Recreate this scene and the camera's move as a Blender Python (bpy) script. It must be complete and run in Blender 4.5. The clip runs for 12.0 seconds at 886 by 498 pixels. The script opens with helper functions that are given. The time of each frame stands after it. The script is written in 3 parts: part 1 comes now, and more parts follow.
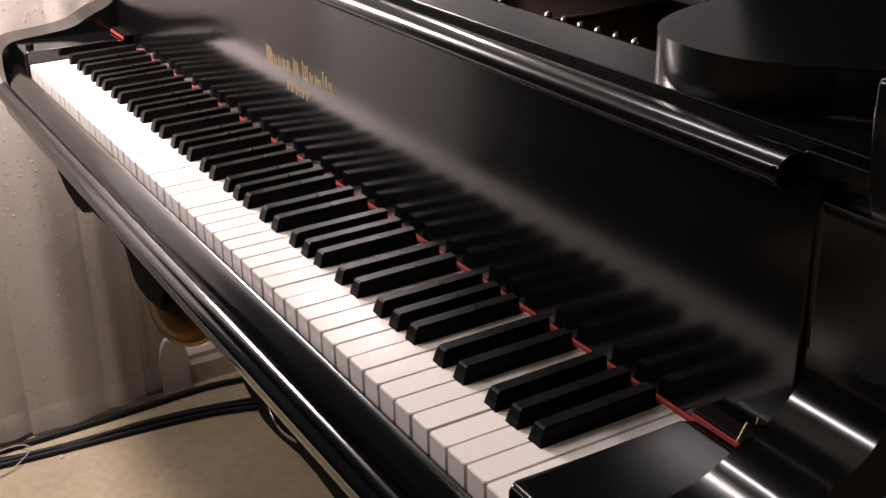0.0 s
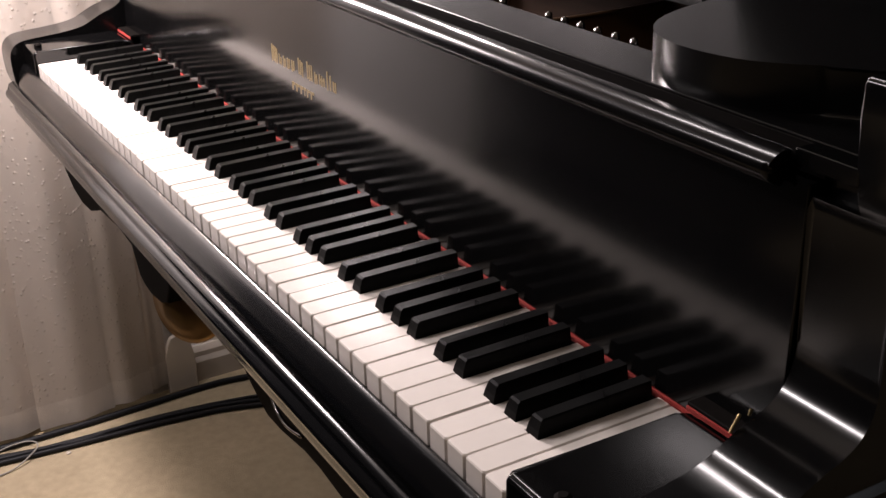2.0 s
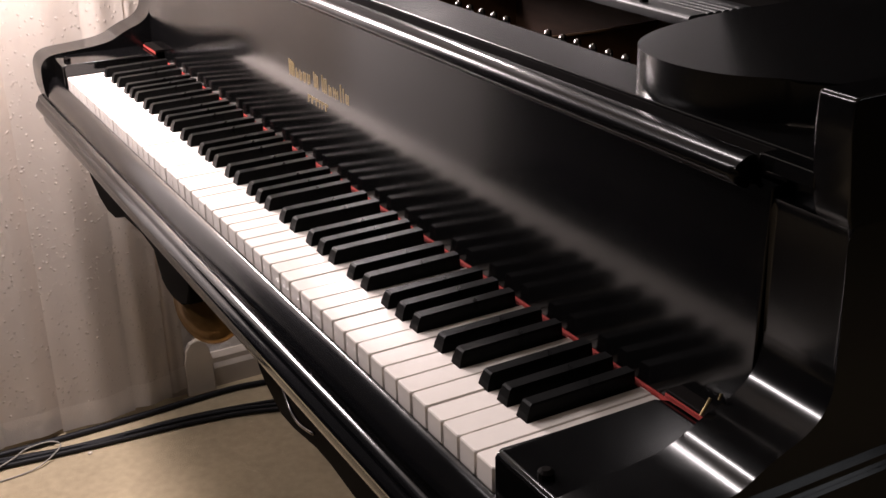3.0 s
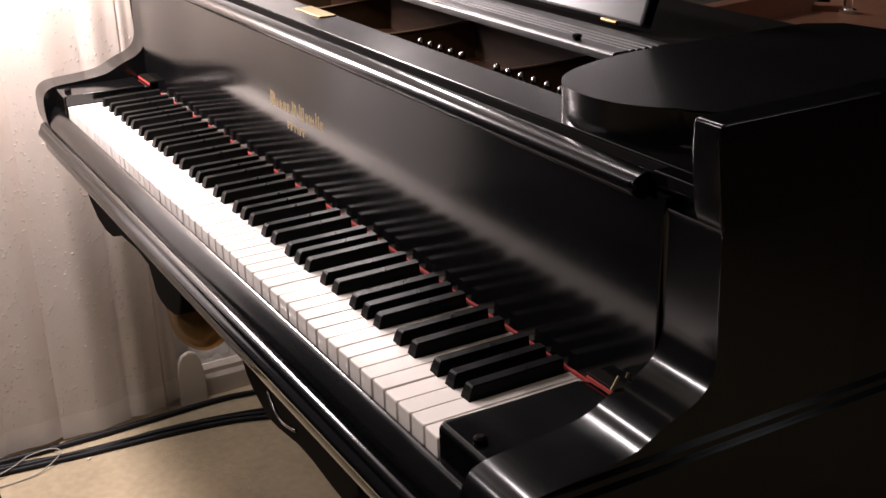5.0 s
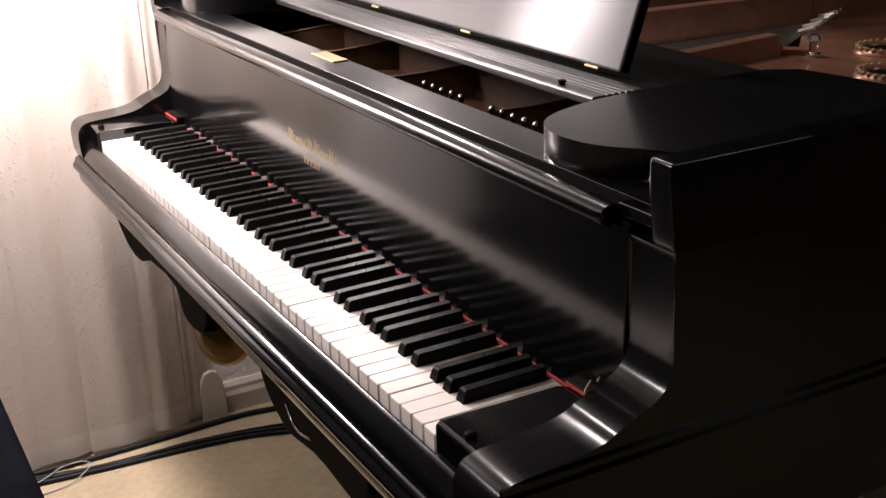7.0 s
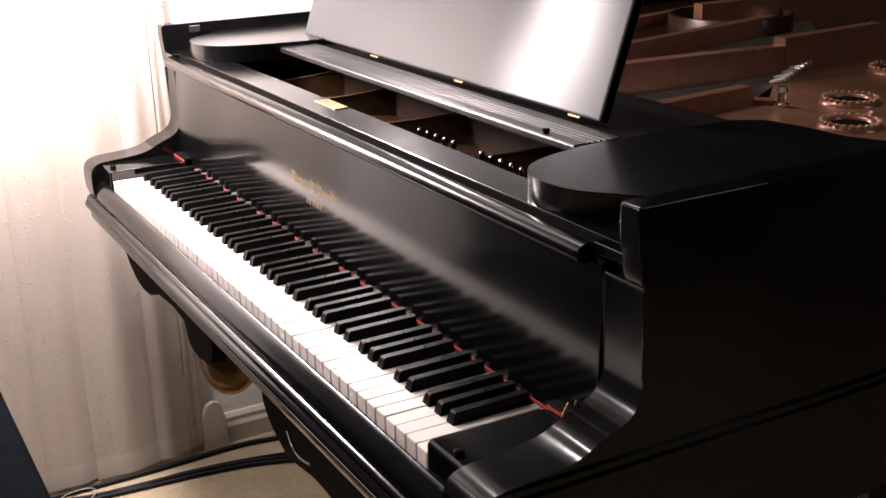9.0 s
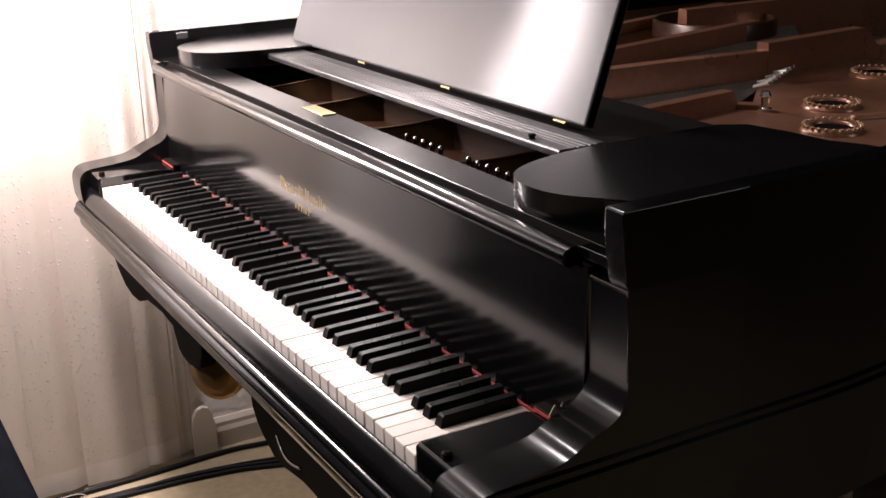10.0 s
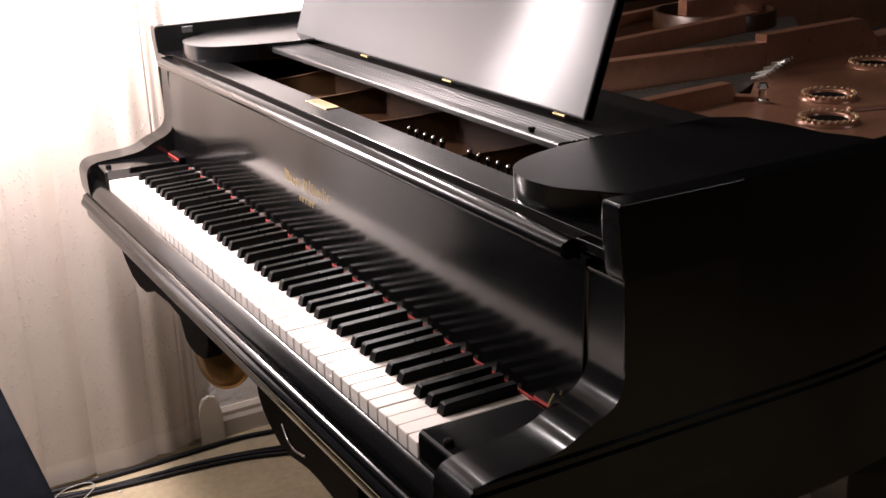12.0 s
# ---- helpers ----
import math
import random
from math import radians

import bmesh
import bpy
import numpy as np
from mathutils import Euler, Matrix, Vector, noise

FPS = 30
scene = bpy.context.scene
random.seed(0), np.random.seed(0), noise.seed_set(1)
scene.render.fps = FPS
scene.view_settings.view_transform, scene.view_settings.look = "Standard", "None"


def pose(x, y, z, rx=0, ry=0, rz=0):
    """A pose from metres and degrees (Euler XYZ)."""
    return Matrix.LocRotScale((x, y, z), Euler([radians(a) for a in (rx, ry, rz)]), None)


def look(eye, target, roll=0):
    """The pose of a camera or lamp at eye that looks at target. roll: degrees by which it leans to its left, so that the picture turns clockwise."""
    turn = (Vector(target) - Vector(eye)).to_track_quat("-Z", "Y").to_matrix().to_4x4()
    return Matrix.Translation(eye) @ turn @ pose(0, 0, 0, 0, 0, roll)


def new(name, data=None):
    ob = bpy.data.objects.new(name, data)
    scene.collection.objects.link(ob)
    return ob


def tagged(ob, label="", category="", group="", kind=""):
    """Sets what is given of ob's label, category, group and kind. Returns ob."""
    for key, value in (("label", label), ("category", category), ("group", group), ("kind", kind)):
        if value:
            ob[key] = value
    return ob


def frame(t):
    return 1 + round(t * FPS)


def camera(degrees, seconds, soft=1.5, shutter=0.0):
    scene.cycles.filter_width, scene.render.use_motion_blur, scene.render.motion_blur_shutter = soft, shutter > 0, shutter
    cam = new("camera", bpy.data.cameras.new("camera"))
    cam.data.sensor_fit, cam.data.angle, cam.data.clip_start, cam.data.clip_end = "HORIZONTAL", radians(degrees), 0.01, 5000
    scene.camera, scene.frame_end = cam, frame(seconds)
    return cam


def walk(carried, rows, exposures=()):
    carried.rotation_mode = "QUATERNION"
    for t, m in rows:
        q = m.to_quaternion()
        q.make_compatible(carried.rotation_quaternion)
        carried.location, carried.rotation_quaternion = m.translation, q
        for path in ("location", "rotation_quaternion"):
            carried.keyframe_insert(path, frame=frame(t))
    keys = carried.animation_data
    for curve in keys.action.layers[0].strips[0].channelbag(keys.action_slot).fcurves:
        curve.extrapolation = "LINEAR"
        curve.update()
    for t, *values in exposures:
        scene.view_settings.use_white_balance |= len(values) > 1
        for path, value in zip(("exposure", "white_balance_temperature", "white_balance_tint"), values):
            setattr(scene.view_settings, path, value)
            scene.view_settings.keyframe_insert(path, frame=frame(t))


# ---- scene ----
cam = camera(41, 12.0)
PATH = [
    (0.0, 1.7100, -0.3198, 1.1532, 60.063, -23.810, -1.573),
    (0.5, 1.7093, -0.3196, 1.1531, 60.033, -23.737, -1.685),
    (1.0, 1.7087, -0.3194, 1.1530, 60.068, -23.918, -1.677),
    (1.5, 1.7083, -0.3193, 1.1529, 60.095, -24.002, -1.629),
    (2.0, 1.7261, -0.3243, 1.1568, 60.392, -23.794, -1.646),
    (2.5, 1.7602, -0.3342, 1.1604, 60.939, -23.160, -1.418),
    (3.0, 1.7909, -0.3440, 1.1685, 61.399, -22.849, -1.465),
    (4.8, 1.9124, -0.3772, 1.2039, 61.853, -21.796, -1.516),
    (5.0, 1.9298, -0.3827, 1.2106, 61.023, -21.751, -1.770),
    (5.5, 1.9617, -0.3941, 1.2230, 61.571, -21.265, -2.005),
    (6.0, 1.9912, -0.4051, 1.2342, 61.640, -20.974, -1.962),
    (6.5, 2.0272, -0.4213, 1.2490, 61.687, -20.749, -2.012),
    (7.0, 2.0560, -0.4330, 1.2595, 61.769, -20.480, -2.114),
    (9.0, 2.1485, -0.4779, 1.2941, 61.520, -18.665, -1.750),
    (9.5, 2.1593, -0.4826, 1.2982, 60.689, -18.536, -1.831),
    (10.0, 2.1603, -0.4829, 1.2985, 60.925, -18.467, -1.864),
    (10.5, 2.1589, -0.4824, 1.2980, 60.967, -18.629, -1.830),
    (11.0, 2.1602, -0.4829, 1.2985, 60.944, -18.594, -1.834),
    (11.5, 2.1842, -0.4913, 1.3111, 61.195, -18.946, -2.087),
    (12.0, 2.1833, -0.4910, 1.3108, 61.196, -19.020, -2.186),
]

walk(cam, [(t, pose(x, y, z, 0, 0, yaw) @ pose(0, 0, 0, 90 + pitch) @ pose(0, 0, 0, 0, 0, roll)) for t, x, y, z, yaw, pitch, roll in PATH],
     [(0.0, -0.38), (1.5, -0.38), (3.0, -0.30), (5.0, -0.07), (7.0, 0.09), (9.0, 0.20), (12.0, 0.20)])
# World: x along the keys from bass to treble, y from the player into the piano, z up.

# ---- world and lights ----
world = bpy.data.worlds.new("room_world")
scene.world = world
world.use_nodes = True
world.node_tree.nodes["Background"].inputs[0].default_value = (0.02, 0.019, 0.018, 1)
world.node_tree.nodes["Background"].inputs[1].default_value = 1.0


def lamp(name, place, aim, watts, colour, radius, cone, blend):
    data = bpy.data.lights.new(name, "SPOT")
    data.energy, data.color, data.shadow_soft_size = watts, colour, radius
    data.spot_size, data.spot_blend = radians(cone), blend
    ob = new(name, data)
    ob.matrix_world = look(place, aim)
    return ob


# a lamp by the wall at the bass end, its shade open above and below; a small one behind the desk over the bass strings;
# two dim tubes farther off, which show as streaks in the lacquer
for height in (1.20, 1.34):
    lamp("lamp_light", (0.01, -0.12, height), (0.01, -0.12, 0.0), 43.0, (1.0, 0.872, 0.88), 0.072, 168, 0.25)
data = bpy.data.lights.new("lamp_light", "POINT")
data.energy, data.color, data.shadow_soft_size = 15.0, (1.0, 0.872, 0.88), 0.072
new("lamp_light", data).location = (0.01, -0.12, 1.42)
lamp("second_lamp_light", (0.10, 0.54, 1.33), (0.35, 0.65, 0.0), 12.5, (1.0, 0.85, 0.83), 0.03, 175, 0.2)


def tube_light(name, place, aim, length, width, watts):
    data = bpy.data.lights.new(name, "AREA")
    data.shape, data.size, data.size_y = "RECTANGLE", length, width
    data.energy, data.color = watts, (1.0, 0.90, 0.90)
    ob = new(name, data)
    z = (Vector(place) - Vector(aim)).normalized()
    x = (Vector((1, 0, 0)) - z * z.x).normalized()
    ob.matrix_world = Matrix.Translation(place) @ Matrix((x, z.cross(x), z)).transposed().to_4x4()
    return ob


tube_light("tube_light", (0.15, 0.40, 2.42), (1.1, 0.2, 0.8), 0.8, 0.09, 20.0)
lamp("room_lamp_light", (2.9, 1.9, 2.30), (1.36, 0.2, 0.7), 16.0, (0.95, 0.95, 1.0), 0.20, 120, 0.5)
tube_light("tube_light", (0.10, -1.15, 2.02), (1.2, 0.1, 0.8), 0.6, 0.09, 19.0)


# ---- materials ----
def material(name, base, rough=0.5, metal=0.0, spec=0.5, grain=0.0, scale=40.0, bump=0.0, bump_scale=200.0, rough_var=0.0,
             tint=None, coat=0.0, stretch=(1, 1, 1), spots=0.0, random_tone=0.0):
    m = bpy.data.materials.new(name)
    m.use_nodes = True
    nt = m.node_tree
    b = nt.nodes["Principled BSDF"]
    b.inputs["Base Color"].default_value = (*base, 1)
    b.inputs["Roughness"].default_value = rough
    b.inputs["Metallic"].default_value = metal
    b.inputs["Specular IOR Level"].default_value = spec
    b.inputs["Coat Weight"].default_value = coat
    co = nt.nodes.new("ShaderNodeTexCoord")
    mp = nt.nodes.new("ShaderNodeMapping")
    mp.inputs["Scale"].default_value = stretch
    nt.links.new(co.outputs["Object"], mp.inputs["Vector"])

    def noise_node(s, detail):
        n = nt.nodes.new("ShaderNodeTexNoise")
        n.inputs["Scale"].default_value, n.inputs["Detail"].default_value = s, detail
        nt.links.new(mp.outputs["Vector"], n.inputs["Vector"])
        return n

    colour = None
    if grain:
        n1, n2 = noise_node(scale, 6), noise_node(scale * 0.13, 3)
        mix = nt.nodes.new("ShaderNodeMath")
        mix.operation = "ADD"
        nt.links.new(n1.outputs["Fac"], mix.inputs[0])
        nt.links.new(n2.outputs["Fac"], mix.inputs[1])
        ramp = nt.nodes.new("ShaderNodeValToRGB")
        other = tint or tuple(c * (1 - grain) for c in base)
        ramp.color_ramp.elements[0].position, ramp.color_ramp.elements[1].position = 0.35, 0.65
        ramp.color_ramp.elements[0].color, ramp.color_ramp.elements[1].color = (*other, 1), (*base, 1)
        half = nt.nodes.new("ShaderNodeMath")
        half.operation = "MULTIPLY"
        half.inputs[1].default_value = 0.5
        nt.links.new(mix.outputs[0], half.inputs[0])
        nt.links.new(half.outputs[0], ramp.inputs["Fac"])
        colour = ramp.outputs["Color"]
    if random_tone:
        info = nt.nodes.new("ShaderNodeObjectInfo")
        ran = nt.nodes.new("ShaderNodeMapRange")
        ran.inputs["To Min"].default_value, ran.inputs["To Max"].default_value = 1 - random_tone, 1.0
        nt.links.new(info.outputs["Random"], ran.inputs["Value"])
        hsv = nt.nodes.new("ShaderNodeHueSaturation")
        hsv.inputs["Color"].default_value = (*base, 1)
        if colour:
            nt.links.new(colour, hsv.inputs["Color"])
        nt.links.new(ran.outputs[0], hsv.inputs["Value"])
        colour = hsv.outputs["Color"]
    if colour:
        nt.links.new(colour, b.inputs["Base Color"])
    if rough_var:
        n = noise_node(scale * 0.3, 5)
        ran = nt.nodes.new("ShaderNodeMapRange")
        ran.inputs["From Min"].default_value, ran.inputs["From Max"].default_value = 0.3, 0.7
        ran.inputs["To Min"].default_value, ran.inputs["To Max"].default_value = rough - rough_var, rough + rough_var
        nt.links.new(n.outputs["Fac"], ran.inputs["Value"])
        nt.links.new(ran.outputs[0], b.inputs["Roughness"])
    if bump:
        bm_ = nt.nodes.new("ShaderNodeBump")
        bm_.inputs["Strength"].default_value, bm_.inputs["Distance"].default_value = 1.0, bump
        if spots:
            v = nt.nodes.new("ShaderNodeTexVoronoi")
            v.inputs["Scale"].default_value = bump_scale
            nt.links.new(mp.outputs["Vector"], v.inputs["Vector"])
            ran = nt.nodes.new("ShaderNodeMapRange")
            ran.inputs["From Min"].default_value, ran.inputs["From Max"].default_value = 0.0, spots
            ran.inputs["To Min"].default_value, ran.inputs["To Max"].default_value = 1.0, 0.0
            nt.links.new(v.outputs["Distance"], ran.inputs["Value"])
            nt.links.new(ran.outputs[0], bm_.inputs["Height"])
        else:
            n = noise_node(bump_scale, 4)
            nt.links.new(n.outputs["Fac"], bm_.inputs["Height"])
        nt.links.new(bm_.outputs["Normal"], b.inputs["Normal"])
    return m


M_LACQUER = material("black_lacquer", (0.0026, 0.0025, 0.0026), rough=0.12, spec=0.42, scale=30, rough_var=0.02, grain=0.3, bump=0.000004, bump_scale=900)
M_SATIN = material("black_satin_lacquer", (0.0028, 0.0027, 0.0028), rough=0.18, spec=0.31, scale=25, rough_var=0.03, grain=0.3, bump=0.000005, bump_scale=500)
M_FALL = material("polished_black_fallboard", (0.0026, 0.0025, 0.0026), rough=0.135, spec=0.36, scale=30, rough_var=0.02, grain=0.3, bump=0.000004, bump_scale=900)
M_DESK = material("satin_black_desk", (0.006, 0.006, 0.0063), rough=0.22, spec=0.08, coat=0.95, scale=12, rough_var=0.02, grain=0.3, bump=0.00001, bump_scale=300)
M_SHELF = material("satin_black_shelf", (0.006, 0.006, 0.0063), rough=0.36, spec=0.7, scale=12, grain=0.3)
M_LIP = material("worn_satin_lip", (0.0028, 0.0027, 0.0028), rough=0.20, spec=0.24, scale=25, grain=0.3)
M_WING = material("black_shelf_lacquer", (0.0028, 0.0027, 0.0028), rough=0.22, spec=0.70, scale=25, grain=0.3)
M_CHEEK = material("worn_black_cheek_lacquer", (0.0028, 0.0027, 0.0028), rough=0.165, spec=0.48, scale=45, rough_var=0.035, grain=0.3, bump=0.000006, bump_scale=350)
M_HEM = material("double_white_vinyl", (0.78, 0.715, 0.645), rough=0.45, grain=0.08, scale=40, bump=0.0006, bump_scale=400)
M_PIN = material("nickel_pin", (0.24, 0.22, 0.21), rough=0.2, metal=1.0, grain=0.2, scale=300)
M_DARK = material("dark_stained_wood", (0.005, 0.004, 0.0035), rough=0.7, spec=0.03, grain=0.4, scale=20)
M_IVORY = material("ivory_key_top", (0.74, 0.685, 0.635), rough=0.22, grain=0.05, scale=60, random_tone=0.06, rough_var=0.06)
M_EBONY = material("ebony_key", (0.006, 0.006, 0.006), spec=0.05, rough=0.30, grain=0.4, scale=120, rough_var=0.04)
M_RED = material("red_felt", (0.30, 0.018, 0.012), rough=0.95, grain=0.3, scale=300, bump=0.0006, bump_scale=900)
M_GOLD = material("gold_leaf", (0.27, 0.195, 0.085), rough=0.5, metal=0.0, grain=0.3, scale=150)
M_BRASS = material("polished_brass", (0.36, 0.28, 0.14), rough=0.42, metal=1.0, grain=0.2, scale=120)
M_OLDBRASS = material("old_brass", (0.30, 0.17, 0.06), rough=0.4, metal=0.8, grain=0.4, scale=40, rough_var=0.1)
M_STEEL = material("bright_steel", (0.75, 0.75, 0.75), rough=0.18, metal=1.0)
M_BRONZE = material("bronzed_iron_plate", (0.27, 0.128, 0.078), rough=0.32, metal=0.45, grain=0.25, scale=60, rough_var=0.05, bump=0.00004, bump_scale=250)
M_AGRAFFE = material("worn_nickel_agraffe", (0.8, 0.79, 0.76), rough=0.3, metal=0.35, grain=0.2, scale=300)
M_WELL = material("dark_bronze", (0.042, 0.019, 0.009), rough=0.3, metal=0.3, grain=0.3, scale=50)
M_WEB = material("olive_bronze", (0.075, 0.038, 0.014), rough=0.36, metal=0.4, grain=0.3, scale=50)
M_UMBER = material("umber_stained_wood", (0.026, 0.012, 0.006), rough=0.6, spec=0.08, grain=0.4, scale=30, stretch=(1, 6, 6))
M_SOUND = material("spruce_soundboard", (0.30, 0.17, 0.08), rough=0.45, grain=0.3, scale=40, stretch=(1, 8, 1))
M_STRING = material("steel_strings", (0.62, 0.60, 0.58), rough=0.36, metal=1.0, grain=0.3, scale=300)
M_COPPER = material("copper_wound_strings", (0.22, 0.11, 0.065), rough=0.5, metal=1.0, grain=0.3, scale=300)
M_WALL = material("textured_white_wall", (0.80, 0.77, 0.74), rough=0.9, grain=0.05, scale=20, bump=0.004, bump_scale=55)
M_BLIND = material("embossed_white_vinyl", (0.70, 0.630, 0.560), rough=0.46, grain=0.05, scale=15, bump=0.0011, bump_scale=95, spots=0.28)
M_CARPET = material("beige_carpet", (0.50, 0.405, 0.265), rough=0.95, grain=0.22, scale=60, bump=0.0022, bump_scale=700)
M_TRIM = material("cream_trim_paint", (0.55, 0.49, 0.42), rough=0.5, grain=0.06, scale=20)
M_CABLE = material("black_cable", (0.007, 0.007, 0.009), rough=0.55, spec=0.25, grain=0.3, scale=50)
M_WIRE = material("grey_cable", (0.30, 0.28, 0.25), rough=0.45)
M_NAVY = material("navy_cloth", (0.006, 0.0066, 0.0085), rough=0.95, spec=0.0, grain=0.4, scale=150, bump=0.0015, bump_scale=500)
M_CEIL = material("ceiling_paint", (0.62, 0.59, 0.54), rough=0.9, grain=0.05, scale=5)
# near-black wall colour stands in for the room's dimness and keeps reflections dark
M_DIM = material("far_room_gloom", (0.055, 0.056, 0.066), rough=0.9, grain=0.15, scale=3)
M_BEADED = material("gilt_bead_edge", (0.78, 0.58, 0.38), rough=0.22, metal=0.75)
M_BEAD = material("cream_plastic_bead", (0.75, 0.68, 0.55), rough=0.4)


def brush(m, amount):
    """Fine horizontal brushing: highlights run upright, along the mesh's U direction."""
    nt = m.node_tree
    t = nt.nodes.new("ShaderNodeTangent")
    t.direction_type, t.uv_map = "UV_MAP", "brushing"
    b = nt.nodes["Principled BSDF"]
    b.inputs["Anisotropic"].default_value = amount
    b.inputs["Coat Roughness"].default_value = 0.78
    b.inputs["Coat IOR"].default_value = 1.75
    nt.links.new(t.outputs["Tangent"], b.inputs["Tangent"])


brush(M_DESK, 0.93)


# ---- mesh helpers ----
def part(name, bm, mat, parent=None, label="", smooth=False):
    me = bpy.data.meshes.new(name)
    bmesh.ops.recalc_face_normals(bm, faces=bm.faces)
    for f in bm.faces:
        f.smooth = smooth
    bm.to_mesh(me)
    bm.free()
    me.materials.append(mat)
    ob = new(name, me)
    if parent:
        ob.parent = parent
    if label:
        tagged(ob, label)
    return ob


def crisp(ob, angle=40):
    """Flat faces stay flat beside their rounded edges."""
    ob.data.set_sharp_from_angle(angle=radians(angle))
    m = ob.modifiers.new("even_normals", "WEIGHTED_NORMAL")
    m.keep_sharp, m.weight = True, 80
    return ob


def thing(name, label, category, at=(0, 0, 0), group="", kind=""):
    ob = new(name)
    ob.empty_display_size = 0.05
    ob.location = at
    return tagged(ob, label, category, group, kind)


def box(x0, x1, y0, y1, z0, z1, bevel=0.0, seg=2):
    bm = bmesh.new()
    bmesh.ops.create_cube(bm, size=1, matrix=Matrix.Translation(((x0 + x1) / 2, (y0 + y1) / 2, (z0 + z1) / 2)) @ Matrix.Diagonal((x1 - x0, y1 - y0, z1 - z0, 1)))
    if bevel:
        bmesh.ops.bevel(bm, geom=bm.edges[:], offset=bevel, segments=seg, affect="EDGES", profile=0.5)
    return bm


def prism(points, axis, a, b, bevel=0.0, seg=2, bm=None, keep=None):
    """A closed outline of (u, v) run along an axis from a to b: axis x takes (y, z), y takes (x, z), z takes (x, y)."""
    bm = bm or bmesh.new()

    def at(u, v, w):
        return {"x": (w, u, v), "y": (u, w, v), "z": (u, v, w)}[axis]
    ends = [[bm.verts.new(at(u, v, w)) for u, v in points] for w in (a, b)]
    n = len(points)
    caps = [bm.faces.new(ends[0]), bm.faces.new(list(reversed(ends[1])))]
    for i in range(n):
        bm.faces.new((ends[0][i], ends[1][i], ends[1][(i + 1) % n], ends[0][(i + 1) % n]))
    if bevel:
        rim = [e for f in caps for e in f.edges if keep is None or keep(*(v.co for v in e.verts))]
        bmesh.ops.bevel(bm, geom=rim, offset=bevel, segments=seg, affect="EDGES", profile=0.5)
    return bm


def spline(points, steps=6, closed=False):
    """Catmull-Rom through plan points."""
    out, n = [], len(points)
    rng = range(n) if closed else range(n - 1)
    for i in rng:
        p = [Vector(points[j % n] if closed else points[max(0, min(n - 1, j))]) for j in (i - 1, i, i + 1, i + 2)]
        for s in range(steps):
            t = s / steps
            out.append(tuple(0.5 * ((2 * p[1]) + (p[2] - p[0]) * t + (2 * p[0] - 5 * p[1] + 4 * p[2] - p[3]) * t * t + (3 * p[1] - p[0] - 3 * p[2] + p[3]) * t ** 3)))
    if not closed:
        out.append(tuple(points[-1]))
    return out


def tube(path, radius, sides=8, bm=None, cap=True):
    bm = bm or bmesh.new()
    pts = [Vector(p) for p in path]
    rings = []
    for i, p in enumerate(pts):
        d = (pts[min(i + 1, len(pts) - 1)] - pts[max(i - 1, 0)]).normalized()
        up = Vector((0, 0, 1)) if abs(d.z) < 0.9 else Vector((1, 0, 0))
        u = d.cross(up).normalized()
        v = u.cross(d)
        rings.append([bm.verts.new(p + radius * (math.cos(k * math.tau / sides) * u + math.sin(k * math.tau / sides) * v)) for k in range(sides)])
    for a, b in zip(rings, rings[1:]):
        for k in range(sides):
            bm.faces.new((a[k], a[(k + 1) % sides], b[(k + 1) % sides], b[k]))
    if cap:
        bm.faces.new(rings[0])
        bm.faces.new(list(reversed(rings[-1])))
    return bm


def lathe(profile, sides=24, axis_at=(0, 0, 0), bm=None):
    """Profile of (radius, z) turned about z."""
    bm = bm or bmesh.new()
    rings = []
    for r, z in profile:
        rings.append([bm.verts.new((axis_at[0] + r * math.cos(k * math.tau / sides), axis_at[1] + r * math.sin(k * math.tau / sides), axis_at[2] + z)) for k in range(sides)])
    for a, b in zip(rings, rings[1:]):
        for k in range(sides):
            bm.faces.new((a[k], a[(k + 1) % sides], b[(k + 1) % sides], b[k]))
    bm.faces.new(rings[0])
    bm.faces.new(list(reversed(rings[-1])))
    return bm


# ---- the room ----
def room():
    tagged(part("floor", box(-1.2, 5.0, -4.0, 5.0, -0.10, 0.0), M_CARPET), "beige cut-pile carpet under the piano", "floor", kind="structure")
    # the walls in M_DIM carry the unlit room's darkness in their colour
    tagged(part("wall_southwest", box(-0.44, -0.285, -4.0, -0.62, 0.0, 2.5), M_DIM), "plain wall past the blind, coloured near-black for gloom", "wall", kind="structure")
    tagged(part("wall_west", box(-0.44, -0.285, -0.62, 5.0, 0.0, 2.5), M_WALL), "white wall with knobbly orange-peel texture", "wall", kind="structure")
    tagged(part("wall_north", box(-0.285, 5.0, 4.9, 5.0, 0.0, 2.5), M_DIM), "plain wall beyond the piano, coloured near-black for gloom", "wall", kind="structure")
    tagged(part("wall_east", box(4.9, 5.0, -4.0, 4.9, 0.0, 2.5), M_DIM), "plain wall of the room, coloured near-black for gloom", "wall", kind="structure")
    tagged(part("wall_south", box(-0.285, 4.9, -4.0, -3.9, 0.0, 2.5), M_DIM), "plain wall of the room, coloured near-black for gloom", "wall", kind="structure")
    tagged(part("ceiling", box(-0.44, 5.0, -4.0, 5.0, 2.5, 2.6), M_CEIL), "plain off-white ceiling", "ceiling", kind="structure")
    prof = [(-0.285, 0.0), (-0.268, 0.0), (-0.268, 0.040), (-0.273, 0.050), (-0.273, 0.060), (-0.280, 0.070), (-0.285, 0.070)]
    tagged(part("baseboard", prism(prof, "y", 0.16, 4.9), M_TRIM), "cream moulded baseboard along the wall", "baseboard", kind="structure")


room()


